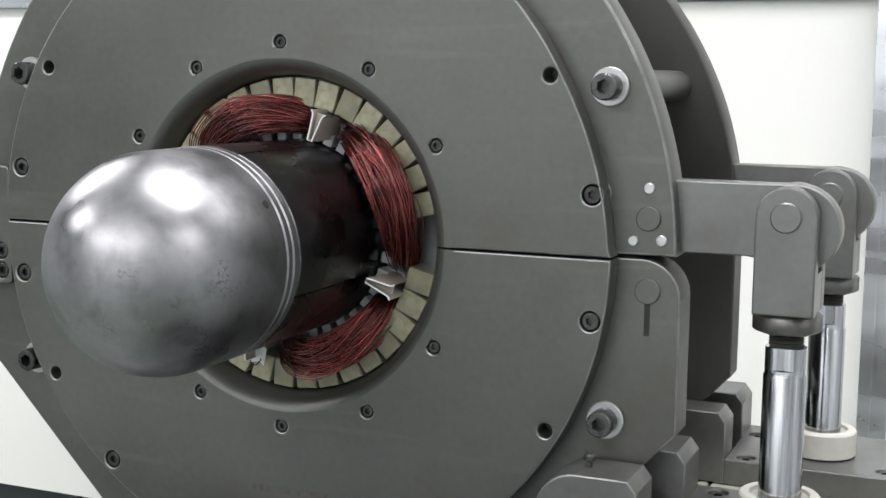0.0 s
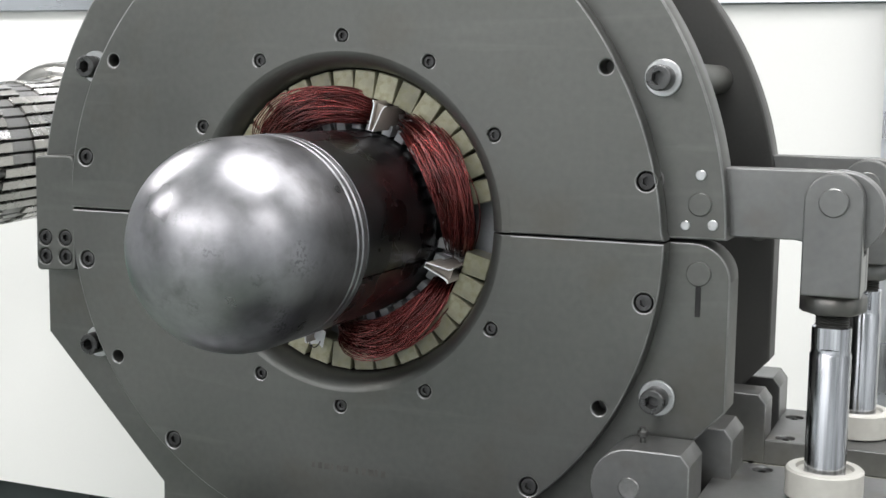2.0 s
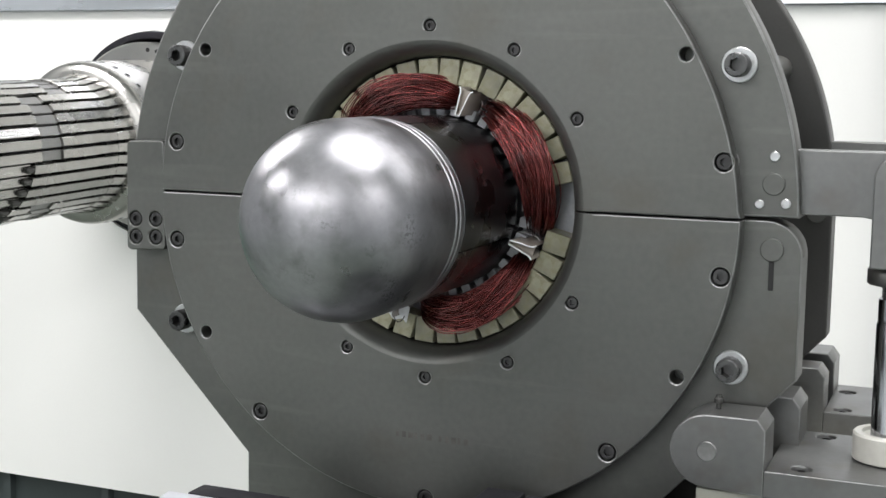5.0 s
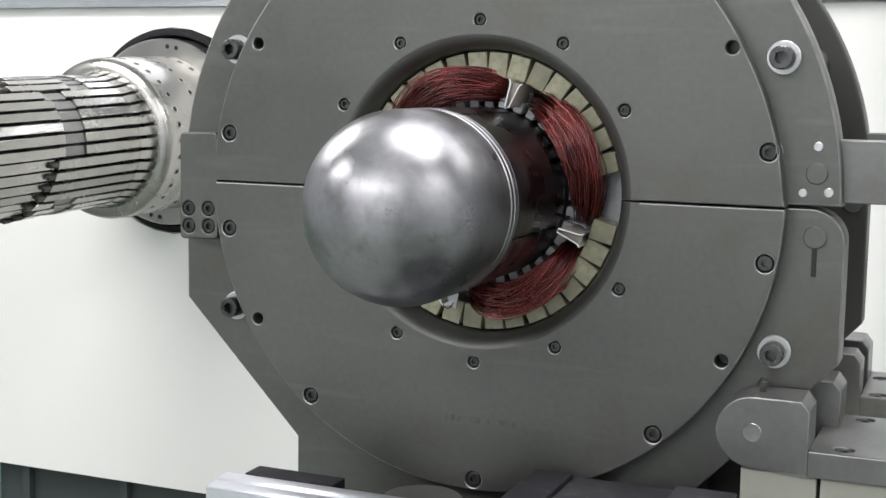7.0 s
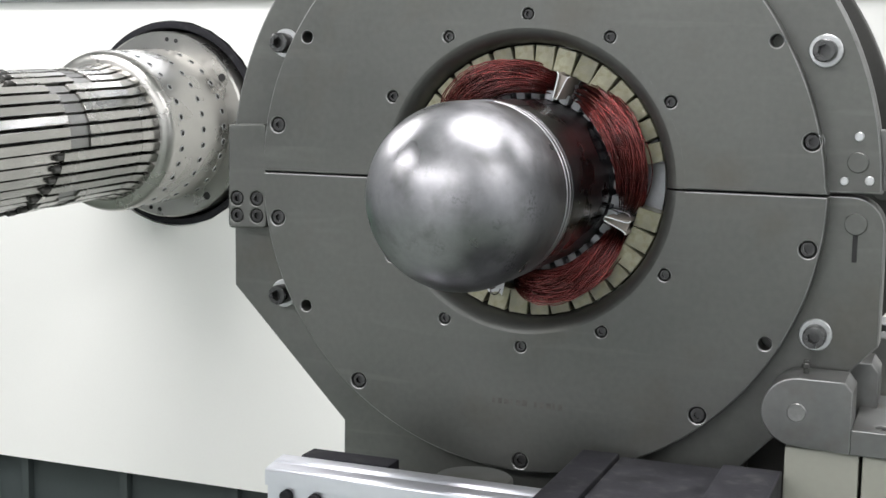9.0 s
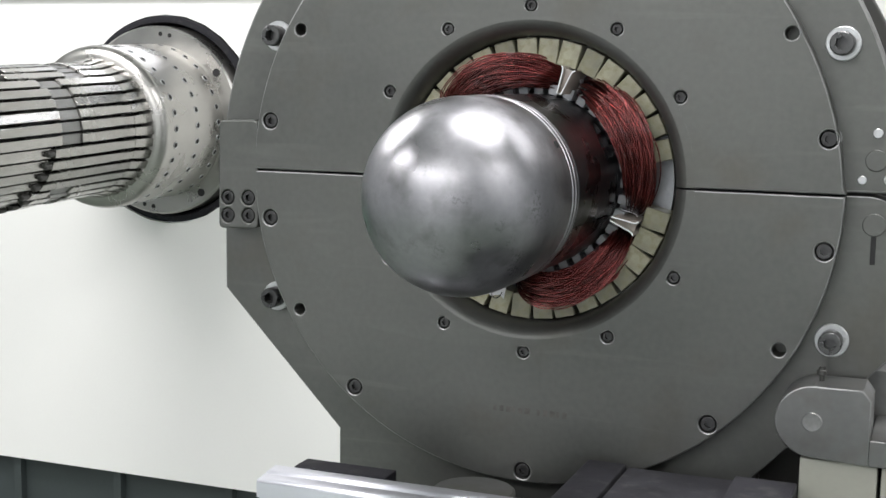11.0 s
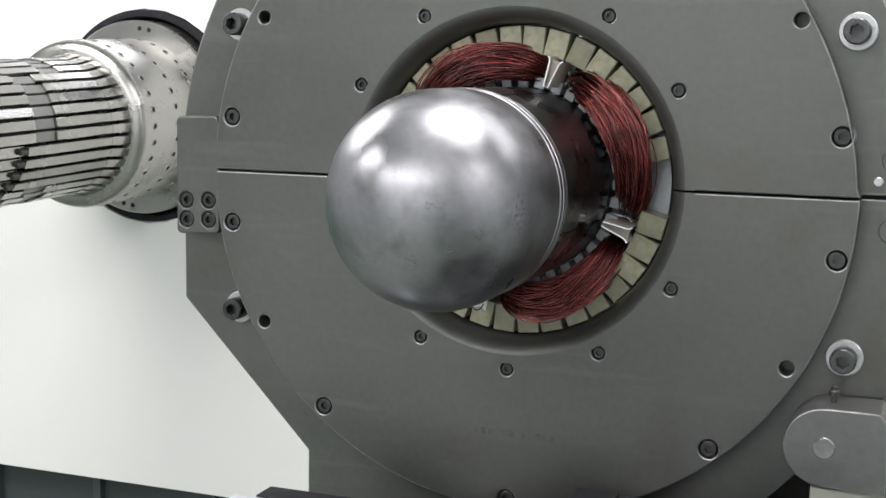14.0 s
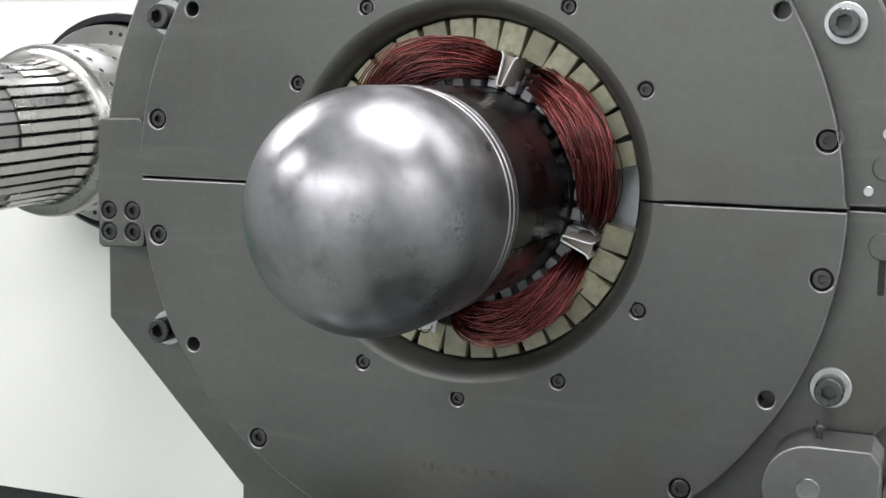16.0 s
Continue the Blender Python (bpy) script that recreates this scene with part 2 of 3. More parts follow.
def plate(outline, holes, y0, y1, bevel=0.0012):
    """A flat plate standing across y, with round holes (x, z, r) and rounded edges, as a bmesh."""
    loops = [outline] + [arc(r, 0, 360 - 360 / 28, 27, x, z)[::-1] for x, z, r in holes]
    clean = []
    for k, loop in enumerate(loops):
        pts = [p for i, p in enumerate(loop) if math.dist(p, loop[i - 1]) > 2e-5]
        turn = sum(p[0] * q[1] - q[0] * p[1] for p, q in zip(pts, pts[1:] + pts[:1]))
        clean.append(pts if (turn > 0) == (k == 0) else pts[::-1])
    bm = bmesh.new()
    steps = [(bevel, y0), (bevel * 0.29, y0 + bevel * 0.29), (0, y0 + bevel), (0, y1 - bevel), (bevel * 0.29, y1 - bevel * 0.29), (bevel, y1)]
    caps = {0: [], len(steps) - 1: []}
    for pts in clean:
        rings = []
        for k, (d, y) in enumerate(steps):
            ring = [bm.verts.new((x, y, z)) for x, z in inset(pts, d)]
            rings.append(ring)
            if k in caps:
                caps[k].append(ring)
        for A, B in zip(rings, rings[1:]):
            for i in range(len(A)):
                j = (i + 1) % len(A)
                bm.faces.new((A[i], A[j], B[j], B[i]))
    for group in caps.values():
        flat, edges, co = [v for ring in group for v in ring], [], []
        for ring in group:
            o = len(co)
            co += [Vector((v.co.x, v.co.z)) for v in ring]
            edges += [(o + i, o + (i + 1) % len(ring)) for i in range(len(ring))]
        vs, es, fs, src, _, _ = geometry.delaunay_2d_cdt(co, edges, [], 4, 1e-7)
        own = [flat[o[0]] if o else None for o in src]
        y = flat[0].co.y
        for i, v in enumerate(vs):
            if own[i] is None:
                own[i] = bm.verts.new((v.x, y, v.y))
        for f in fs:
            tri = [own[i] for i in f]
            c = (sum(v.co.x for v in tri) / len(tri), sum(v.co.z for v in tri) / len(tri))
            if len(set(tri)) == len(tri) and all(math.dist(c, h[:2]) > (h[2] + bevel) * 0.99 for h in holes):
                bm.faces.new(tri)
    return bm


def add_mesh(bm, other):
    me = bpy.data.meshes.new("tmp")
    other.to_mesh(me)
    other.free()
    bm.from_mesh(me)
    bpy.data.meshes.remove(me)
    return bm


def screw_mesh(name, r, height, socket, mat):
    """A socket-head screw: its head stands from y = 0 towards -y, with a hexagon socket."""
    bm = bmesh.new()
    n = 24
    hexr = lambda a: socket * math.cos(math.pi / 6) / math.cos((a % (math.pi / 3)) - math.pi / 6)
    loops = []
    for k, (rad, y) in enumerate([(r, 0), (r, -height * 0.86), (r * 0.97, -height * 0.95), (r * 0.88, -height), (None, -height), (None, -height * 0.35)]):
        loop = []
        for i in range(n):
            a = 2 * math.pi * i / n
            q = hexr(a) if rad is None else rad
            loop.append(bm.verts.new((q * math.cos(a), y, q * math.sin(a))))
        loops.append(loop)
    for A, B in zip(loops, loops[1:]):
        for i in range(n):
            bm.faces.new((A[i], A[(i + 1) % n], B[(i + 1) % n], B[i]))
    bm.faces.new(loops[-1])
    return mesh_of(name, bm, mat, 30)


# ---- setting: hall, machine enclosure ----
def slab(name, label, category, mat, x0, x1, y0, y1, z0, z1, bevel=0.0, kind="structure"):
    bm = box(bmesh.new(), x0, x1, y0, y1, z0 - ZC, z1 - ZC, bevel)
    return tagged(part(name, bm, mat), label, category, kind=kind)


slab("floor", "grey-green painted concrete floor of the hall", "floor", GREEN, -7.2, 4.7, -4.7, 5.4, -0.1, 0.0)
slab("ceiling", "white ceiling of the factory hall", "ceiling", WHITE, -7.2, 4.7, -4.7, 5.4, 3.4, 3.5)
slab("wall_west", "white plastered hall wall", "wall", WHITE, -7.2, -7.0, -4.7, 5.4, 0.0, 3.4)
slab("wall_east", "white plastered hall wall", "wall", WHITE, 4.5, 4.7, -4.7, 5.4, 0.0, 3.4)
slab("wall_south", "white plastered hall wall behind the walkway", "wall", WHITE, -7.0, 4.5, -4.7, -4.5, 0.0, 3.4)
slab("wall_north", "white plastered hall wall behind the machine", "wall", WHITE, -7.0, 4.5, 5.2, 5.4, 0.0, 3.4)
slab("partition", "pale green safety screen standing behind the machine", "partition", GREEN_WALL, -5.6, -2.95, 3.3, 3.34, 0.0, ZC - 0.25)

# enclosure: cream sheet panel between aluminium profiles, dark plinth under it
PX0, PX1, PZ0, PZ1, PY = -2.815, 3.2, -1.270, 0.332, 2.50
SX, SZ = -2.023, -0.066
panel = plate([(PX0, PZ0), (PX1, PZ0), (PX1, PZ1), (PX0, PZ1)], [(SX, SZ, 0.336)], PY, PY + 0.02, 0.001)
tagged(part("enclosure_panel", panel, CREAM), "smooth cream painted sheet panel of the machine enclosure", "panel", kind="structure")
slab("upper_panel", "cream painted sheet panel above the profile rail", "panel", CREAM, PX0, PX1, PY + 0.004, PY + 0.02, ZC + PZ1 + 0.152, ZC + 1.4)


def profile(name, label, along_x, a0, a1, b, y, w=0.045):
    """A slotted aluminium profile, lying along x or standing."""
    bm = bmesh.new()
    h, s, d = w / 2, 0.005, 0.006
    loop = [(-h, -h), (h, -h), (h, -s), (h - d, -s), (h - d, s), (h, s), (h, h), (s, h), (s, h - d), (-s, h - d), (-s, h), (-h, h), (-h, s), (-h + d, s), (-h + d, -s), (-h, -s)]
    ends = [[bm.verts.new((a, y + p, b + q) if along_x else (b + q, y + p, a)) for p, q in loop] for a in (a0, a1)]
    k = len(loop)
    for i in range(k):
        bm.faces.new((ends[0][i], ends[0][(i + 1) % k], ends[1][(i + 1) % k], ends[1][i]))
    bm.faces.new(ends[0])
    bm.faces.new(ends[1])
    return tagged(part(name, bm, ALU, sharp=20), label, "profile", kind="structure")


profile("profile_rail", "slotted anodised aluminium profile rail along the panel top", True, PX0, PX1, PZ1 + 0.038, PY, 0.07)
profile("profile_rail", "slotted anodised aluminium profile rail along the panel top", True, PX0, PX1, PZ1 + 0.113, PY, 0.07)
profile("profile_post", "slotted anodised aluminium post at the panel edge", False, -ZC, 1.4, PX0 - 0.037, PY, 0.07)
profile("profile_post", "slotted anodised aluminium post at the panel edge", False, -ZC, 1.4, PX0 - 0.109, PY, 0.07)
profile("profile_post", "slotted anodised aluminium post in front of the panel joint", False, -ZC, 1.4, 0.292, PY - 0.0715, 0.07)
bm = box(bmesh.new(), PX0, PX1, PY + 0.05, PY + 0.10, -ZC, PZ0 + 0.002, 0.002)
plinth = tagged(part("plinth", bm, DARKBASE), "dark green-grey welded plinth frame under the enclosure panel", "plinth", kind="structure")
for rx in (-2.69, -2.27, -1.83, -1.30, -0.4):
    put(part("plinth_rib", box(bmesh.new(), rx, rx + 0.03, PY + 0.02, PY + 0.0499, -ZC, PZ0 - 0.002, 0.002), DARKBASE), plinth)

# ---- stator clamp ----
R_DISC, R_PLATE = 0.285, 0.334
S_RING = [(0.16, a) for a in (30, 60, 90, 120, 150, 210, 240, 270, 300, 330)]
SMALL = [(r * math.cos(radians(a)), r * math.sin(radians(a))) for r, a in S_RING]
LARGE = [(-0.2671, 0.0487), (-0.2675, -0.0474), (-0.1738, -0.2108), (0.1744, -0.2099), (0.0019, -0.2746), (0.2658, 0.0474), (0.2667, -0.0484), (0.0, 0.275), (0.1745, 0.2105), (-0.1745, 0.2105)]
PLAIN = [(-0.2334, 0.1378), (-0.2345, -0.1375), (0.2312, 0.1356), (0.2330, -0.1369)]
BIG = [(-0.2685, 0.1321), (-0.2706, -0.1300), (0.2718, 0.1276), (0.2751, -0.1281)]

clamp = empty("stator_clamp", 0, 0.04, -0.45, "split grey blackened-steel clamp with round face plates holding the stator", "machine clamp")
SMALL_SCREW = screw_mesh("socket_screw", 0.0047, 0.005, 0.0026, SCREW)
LARGE_SCREW = screw_mesh("socket_screw", 0.0067, 0.006, 0.0036, SCREW)
BIG_SCREW = screw_mesh("socket_bolt", 0.0103, 0.0160, 0.0058, BOLT)
bm = lathe(bmesh.new(), [(0.0095, 0.0), (0.0140, 0.0), (0.0148, -0.0008), (0.0148, -0.0028), (0.0140, -0.0034), (0.0095, -0.0034)], seg=40, closed=True)
WASHER = mesh_of("washer", bm, ZINC)

LIP = [(0.1548, 0.0030), (0.1548, -0.00012), (0.1472, -0.00006), (0.1450, 0.0005), (0.1426, 0.0018), (0.1399, 0.0041), (0.1375, 0.0075), (0.1356, 0.0118), (0.1343, 0.0166), (0.1335, 0.0220), (0.1335, 0.0400), (0.1548, 0.0400)]
for up in (1, -1):
    a0, a1 = (0, 180) if up > 0 else (180, 360)
    rim = lambda z: 0.982 - 0.022 * min(1.0, z / 0.13) if z > 0 else 0.988  # the halves are turned a little short on the hinge side
    outline = [(x * rim(z) if x > 0 else x, z) for x, z in arc(R_DISC, a0, a1, 120)] + arc(0.1520, a1, a0, 90)
    g = 0.0009 * up
    outline = [(x, z if abs(z) > abs(g) else g) for x, z in outline]
    holes = [(x, z, 0.0057) for x, z in SMALL if z * up > 0] + [(x, z, 0.0079) for x, z in LARGE if z * up > 0] + [(x, z, 0.0058) for x, z in PLAIN if z * up > 0]
    bm = plate(outline, holes, 0.0, 0.0215, 0.0014)
    off = math.degrees(0.0009 / 0.14)
    lathe(bm, LIP, a0 + off, a1 - off, 80, closed=True)
    face = part("upper_face_plate" if up > 0 else "lower_face_plate", bm, STEEL, clamp, "round half plate of satin grey steel", 28)
    worn(face, 0.156)
    for x, z in SMALL:
        if z * up > 0:
            piece("socket_screw", SMALL_SCREW, Matrix.Translation((x, 0.0066, z)) @ Matrix.Rotation(x * 37, 4, "Y"), face)
    for x, z in LARGE:
        if z * up > 0:
            piece("socket_screw", LARGE_SCREW, Matrix.Translation((x, 0.0072, z)) @ Matrix.Rotation(x * 53, 4, "Y"), face)

OPEN = 0.134
upper = [(x * 0.975 if x > 0 else x, z) for x, z in arc(R_PLATE, 0.3, 180, 100)] + [(-0.3315, 0.0012)] + [(-OPEN, 0.0012)] + arc(OPEN, 180, 0.4, 40)
lower = [(-0.3315, -0.0012), (-0.3315, -0.1255), (-0.2005, -0.261), (-0.2005, -0.45), (0.211, -0.45), (0.211, -0.262), (0.330, -0.135)] + arc(0.03, 0, 90, 8, 0.300, -0.0312) + arc(OPEN, 359.5, 180.5, 40)
worn(part("upper_front_plate", plate(upper, [], 0.022, 0.058, 0.002), STEEL, clamp, "thick grey steel plate with a rounded top"))
worn(part("lower_front_plate", plate(lower, [], 0.022, 0.058, 0.0013), STEEL, clamp, "thick grey steel plate with chamfered shoulders"))
rear = [(-0.3315, 0.0), (-0.3315, -0.1255), (-0.2005, -0.261), (-0.2005, -0.45), (0.211, -0.45), (0.211, -0.262), (0.330, -0.135)] + [(x * 0.988 if x > 0 else x, z) for x, z in arc(R_PLATE, 0, 180, 100)]
part("rear_plate", plate(rear, [(0, 0, OPEN)], 0.24, 0.275, 0.002), STEEL_DARK, clamp, "dark rear steel plate with a rounded top")
for x, z in BIG:
    piece("washer", WASHER, Matrix.Translation((x, 0.0218, z)), clamp)
    piece("socket_bolt", BIG_SCREW, Matrix.Translation((x, 0.0184, z)) @ Matrix.Rotation(z * 5, 4, "Y"), clamp)
    part("spacer_rod", rod(bmesh.new(), x, z, 0.057, 0.241, 0.0135), STEEL, clamp)
bm = lathe(bmesh.new(), [(0.1335, 0.0585), (0.15, 0.0585), (0.15, 0.2395), (0.1335, 0.2395)], closed=True)
part("inner_sleeve", bm, STEEL_DARK, clamp)
# pins on the hinge side
for x, z, r, mat, nm in ((0.304, 0.0525, 0.0042, ZINC, "dowel_pin"), (0.293, 0.0125, 0.0038, ZINC, "dowel_pin"), (0.3145, 0.0135, 0.0042, ZINC, "dowel_pin"), (0.304, 0.0295, 0.0092, STEEL, "pivot_pin"), (0.305, -0.0255, 0.0098, STEEL, "pivot_pin")):
    part(nm, rod(bmesh.new(), x, z, 0.0195, 0.0235, r, 0.0006, 28), mat, clamp)
# uncut slot: a dark box carries its inner shade as colour
bm = box(bmesh.new(), 0.3028, 0.3072, 0.0212, 0.0235, -0.060, -0.034, 0.0008)
part("key_slot", bm, GAP_SHADE, clamp, "narrow dark slot under the pin")
part("rear_pivot_pin", rod(bmesh.new(), 0.315, -0.012, 0.2375, 0.2415, 0.0098), STEEL, clamp)
# latch plate
latch = [(-0.3265, -0.0612), (-0.2815, -0.0595), (-0.2815, 0.0490), (-0.3255, 0.0480)]
rl = []
for i, (x, z) in enumerate(latch):
    sx, sz = (1, 1) if i == 0 else (-1, 1) if i == 1 else (-1, -1) if i == 2 else (1, -1)
    c = (x + sx * 0.005, z + sz * 0.005)
    s = {0: 180, 1: 270, 2: 0, 3: 90}[i]
    rl += arc(0.005, s, s + 90, 5, *c)
LS = [(-0.3162, -0.0295), (-0.2928, -0.0290), (-0.3162, -0.0475), (-0.2928, -0.0470)]
lp = part("latch_plate", plate(rl, [(x, z, 0.0074) for x, z in LS], 0.0, 0.0215, 0.0016), STEEL, clamp, "small rounded steel latch plate with four screws")
for x, z in LS:
    piece("socket_screw", LARGE_SCREW, Matrix.Translation((x, 0.0070, z)) @ Matrix.Rotation(z * 90, 4, "Y"), lp)
# faded stamping on the lower face
for i in range(11):
    w = 0.0028 + 0.0012 * ((i * 7) % 3)
    x0 = -0.028 + i * 0.0062 + (0.006 if i > 5 else 0)
    part("stamp_mark", box(bmesh.new(), x0, x0 + w, -0.0002, 0.0008, -0.2185 - 0.0001 * i, -0.2135 + 0.0004 * (i % 2)), MARK, clamp)

# epoxy clamping fingers round the bore
bm = bmesh.new()
ro, ri = 0.1318, 0.1085
fr = [bm.verts.new((s * 0.00955, y, r)) for y in (0.022, 0.050) for r in (ri, ro) for s in (-1, 1)]
for q in ((0, 1, 3, 2), (4, 6, 7, 5), (0, 4, 5, 1), (2, 3, 7, 6), (0, 2, 6, 4), (1, 5, 7, 3)):
    bm.faces.new([fr[i] for i in q])
bmesh.ops.bevel(bm, geom=list(bm.edges), offset=0.0009, segments=1, affect="EDGES")
FINGER = mesh_of("clamp_finger", bm, EPOXY)
for k in range(36):
    ang = 5 + 10 * k
    if ang in (5, 355, 175, 185):
        continue
    j = random.uniform(-0.4, 0.4)
    piece("clamp_finger", FINGER, Matrix.Rotation(radians(90 - ang + j), 4, "Y") @ Matrix.Translation((0, random.uniform(-0.0006, 0.0006), 0)), clamp)

# ---- stator with its windings ----
stator = empty("motor_stator", 0, 0.12, -0.11, "laminated steel motor stator with grey slot liners in the clamp", "stator")
bm = lathe(bmesh.new(), [(0.1025, 0.046), (0.127, 0.046), (0.127, 0.195), (0.1025, 0.195)], closed=True, seg=108)
part("lamination_core", bm, LAMINATION, stator, "grey stacked steel laminations")
bm = lathe(bmesh.new(), [(0.0800, 0.046), (0.1026, 0.046), (0.1026, 0.195), (0.0800, 0.195)], 1.9, 8.1, 4, closed=True)
TOOTH = mesh_of("stator_tooth", bm, LAMINATION)
for k in range(36):
    piece("stator_tooth", TOOTH, Matrix.Rotation(radians(10 * k), 4, "Y"), stator)
bm = bmesh.new()
outer = arc(0.0046, 180, 360, 8, 0, 0.0838) + arc(0.0060, 0, 180, 10, 0, 0.0965)
inner = arc(0.0037, 180, 360, 8, 0, 0.0838) + arc(0.0051, 0, 180, 10, 0, 0.0965)
L = [[bm.verts.new((x, y, z)) for x, z in loop] for loop, y in ((outer, 0.060), (outer, 0.036), (inner, 0.036), (inner, 0.060))]
for A, B in zip(L, L[1:]):
    for i in range(len(outer)):
        j = (i + 1) % len(outer)
        bm.faces.new((A[i], A[j], B[j], B[i]))
SLOT = mesh_of("slot_liner", bm, LINER)
for k in range(36):
    piece("slot_liner", SLOT, Matrix.Rotation(radians(90 - 10 * k), 4, "Y") @ Matrix.Translation((0, random.uniform(-0.001, 0.001), 0)), stator)

bm = box(bmesh.new(), -0.0044, 0.0044, 0.028, 0.060, 0.0805, 0.0905, 0.0012)
WEDGE = mesh_of("slot_wedge", bm, WEDGE_GREY)
for k in range(36):
    piece("slot_wedge", WEDGE, Matrix.Rotation(radians(90 - 10 * k + random.uniform(-0.5, 0.5)), 4, "Y") @ Matrix.Translation((0, random.uniform(-0.0015, 0.0015), 0)), stator)


def tube(verts, faces, pts, r, sides=5):
    """A thin wire along pts, joined to the lists."""
    base = len(verts)
    n = len(pts)
    for i, p in enumerate(pts):
        d = (pts[min(i + 1, n - 1)] - pts[max(i - 1, 0)]).normalized()
        u = d.cross(Vector((0.13, 1, 0.21))).normalized()
        v = d.cross(u)
        for k in range(sides):
            t = 2 * math.pi * k / sides
            verts.append(p + (u * math.cos(t) + v * math.sin(t)) * r)
    for i in range(n - 1):
        for k in range(sides):
            a, b = base + i * sides + k, base + i * sides + (k + 1) % sides
            faces.append((a, b, b + sides, a + sides))


def coil(a0, a1, seed, wires=250, swell=1.0):
    """One end winding: a bundle of loose enamelled wires from slot to slot."""
    rnd = random.Random(seed)
    verts, faces = [], []
    for w in range(wires):
        q, s = math.sqrt(rnd.random()), rnd.uniform(0, 2 * math.pi)
        cu, cv = q * math.cos(s), q * math.sin(s)
        twist, ph = rnd.uniform(-0.75, 0.75), rnd.uniform(0, 6.28)
        e0, e1 = rnd.uniform(-3.5, 5.5), rnd.uniform(-3.5, 5.5)
        deep = rnd.uniform(0.0, 0.012)
        pts = []
        n = 30
        for i in range(n + 1):
            u = i / n
            hump = math.sin(math.pi * u) ** 0.45
            ang = (a0 - e0) + ((a1 + e1) - (a0 - e0)) * u
            turn = s + twist * (u - 0.5) * 2
            cu, cv = q * math.cos(turn), q * math.sin(turn)
            half_r = 0.0070 + 0.0102 * hump * swell
            half_y = 0.005 + 0.0135 * hump
            rc = 0.0915 + 0.0126 * hump
            yc = 0.056 + deep - (0.056 + deep - 0.0105) * hump
            wob = 0.0012 * math.sin(ph + u * 6 + w) + 0.0005 * math.sin(ph * 2 + u * 14)
            r = min(max(rc + cu * half_r + wob, 0.0822), 0.1300)
            t = radians(ang)
            pts.append(Vector((r * math.cos(t), yc + cv * half_y + wob, r * math.sin(t))))
        tube(verts, faces, pts, 0.00050)
    winding = empty("coil_winding", 0.1 * math.cos(radians((a0 + a1) / 2)), 0.04, 0.1 * math.sin(radians((a0 + a1) / 2)), "bundle of dark red enamelled copper wires bulging from the stator slots", "winding", "stator windings")

    def wires_mesh(name, kind=""):
        me = bpy.data.meshes.new(name)
        me.from_pydata([v + Vector((0, 0, ZC)) for v in verts], [], faces)
        me.materials.append(COPPER)
        for p in me.polygons:
            p.use_smooth = True
        ob = put(new(name, me), winding)
        if kind:
            tagged(ob, kind=kind)

    wires_mesh("end_turn", "stuff")
    for w in range(4):  # loose strands on the outside
        verts, faces = [], []
        pts = []
        for i in range(25):
            u = i / 24
            hump = math.sin(math.pi * u) ** 0.5
            t = radians(a0 + (a1 - a0) * u)
            r = 0.098 + (0.0195 + 0.001 * w) * hump * rnd.uniform(0.97, 1.03)
            pts.append(Vector((r * math.cos(t), 0.045 - (0.050 + 0.003 * w) * hump, r * math.sin(t))))
        tube(verts, faces, pts, 0.00055)
        wires_mesh("loose_strand")


coil(66, -16, 1)
coil(156, 74, 2)
coil(246, 164, 3)
coil(336, 259, 4)
# folded insulating tongues between the windings
for ang in (70, 160, 250, 340):
    turn = Matrix.Rotation(radians(90 - ang), 4, "Y")
    side = [(-0.0068, 0.1105), (-0.0050, 0.1090), (-0.0041, 0.1060), (-0.0019, 0.0862), (0.0019, 0.0862), (0.0041, 0.1060), (0.0050, 0.1090), (0.0068, 0.1105)]
    bm = bmesh.new()
    f, b = [[bm.verts.new((x, y, z)) for x, z in side] for y in (-0.0035, 0.046)]
    for i in range(7):
        bm.faces.new((f[i], f[i + 1], b[i + 1], b[i]))
    lo = [bm.verts.new((x * 0.9, 0.002, z)) for x, z in side[1:-1]]
    for i in range(len(lo) // 2):
        j = len(lo) - 1 - i
        if j - i > 1:
            bm.faces.new((lo[i], lo[i + 1], lo[j - 1], lo[j]))
    bm.transform(turn)
    tongue = part("insulating_tongue", bm, TONGUE, stator, "folded beige insulating sheet between two windings")
    verts, faces = [], []
    tube(verts, faces, [Vector((x, -0.0038, z)) for x, z in side], 0.0007)
    bm = bmesh.new()
    vs = [bm.verts.new(v) for v in verts]
    for q in faces:
        bm.faces.new([vs[i] for i in q])
    bm.transform(turn)
    part("tongue_edge", bm, PAPER, tongue, "pale folded rim of the sheet")

# torn paper and a loose lead at the lower gap
bm = bmesh.new()
top = [(0.0990 + 0.0020 * math.sin(i * 2.1), 243 + 2.1 * i) for i in range(8)]
low = [(0.1150 + 0.0022 * math.sin(i * 1.7 + 1), 243 + 2.1 * i) for i in range(8)]
sheet = [[[bm.verts.new((r * math.cos(radians(t)), y + 0.0006 * math.sin(t), r * math.sin(radians(t)))) for r, t in row] for row in (top, low)] for y in (0.0125, 0.0137)]
for S in sheet:
    for i in range(7):
        bm.faces.new((S[0][i], S[0][i + 1], S[1][i + 1], S[1][i]))
for k in (0, 1):
    for i in range(7):
        bm.faces.new((sheet[0][k][i], sheet[0][k][i + 1], sheet[1][k][i + 1], sheet[1][k][i]))
part("paper_flap", bm, PAPER, stator, "torn white insulating paper flap")
verts, faces = [], []
cx, cz = 0.1065 * math.cos(radians(253)), 0.1065 * math.sin(radians(253))
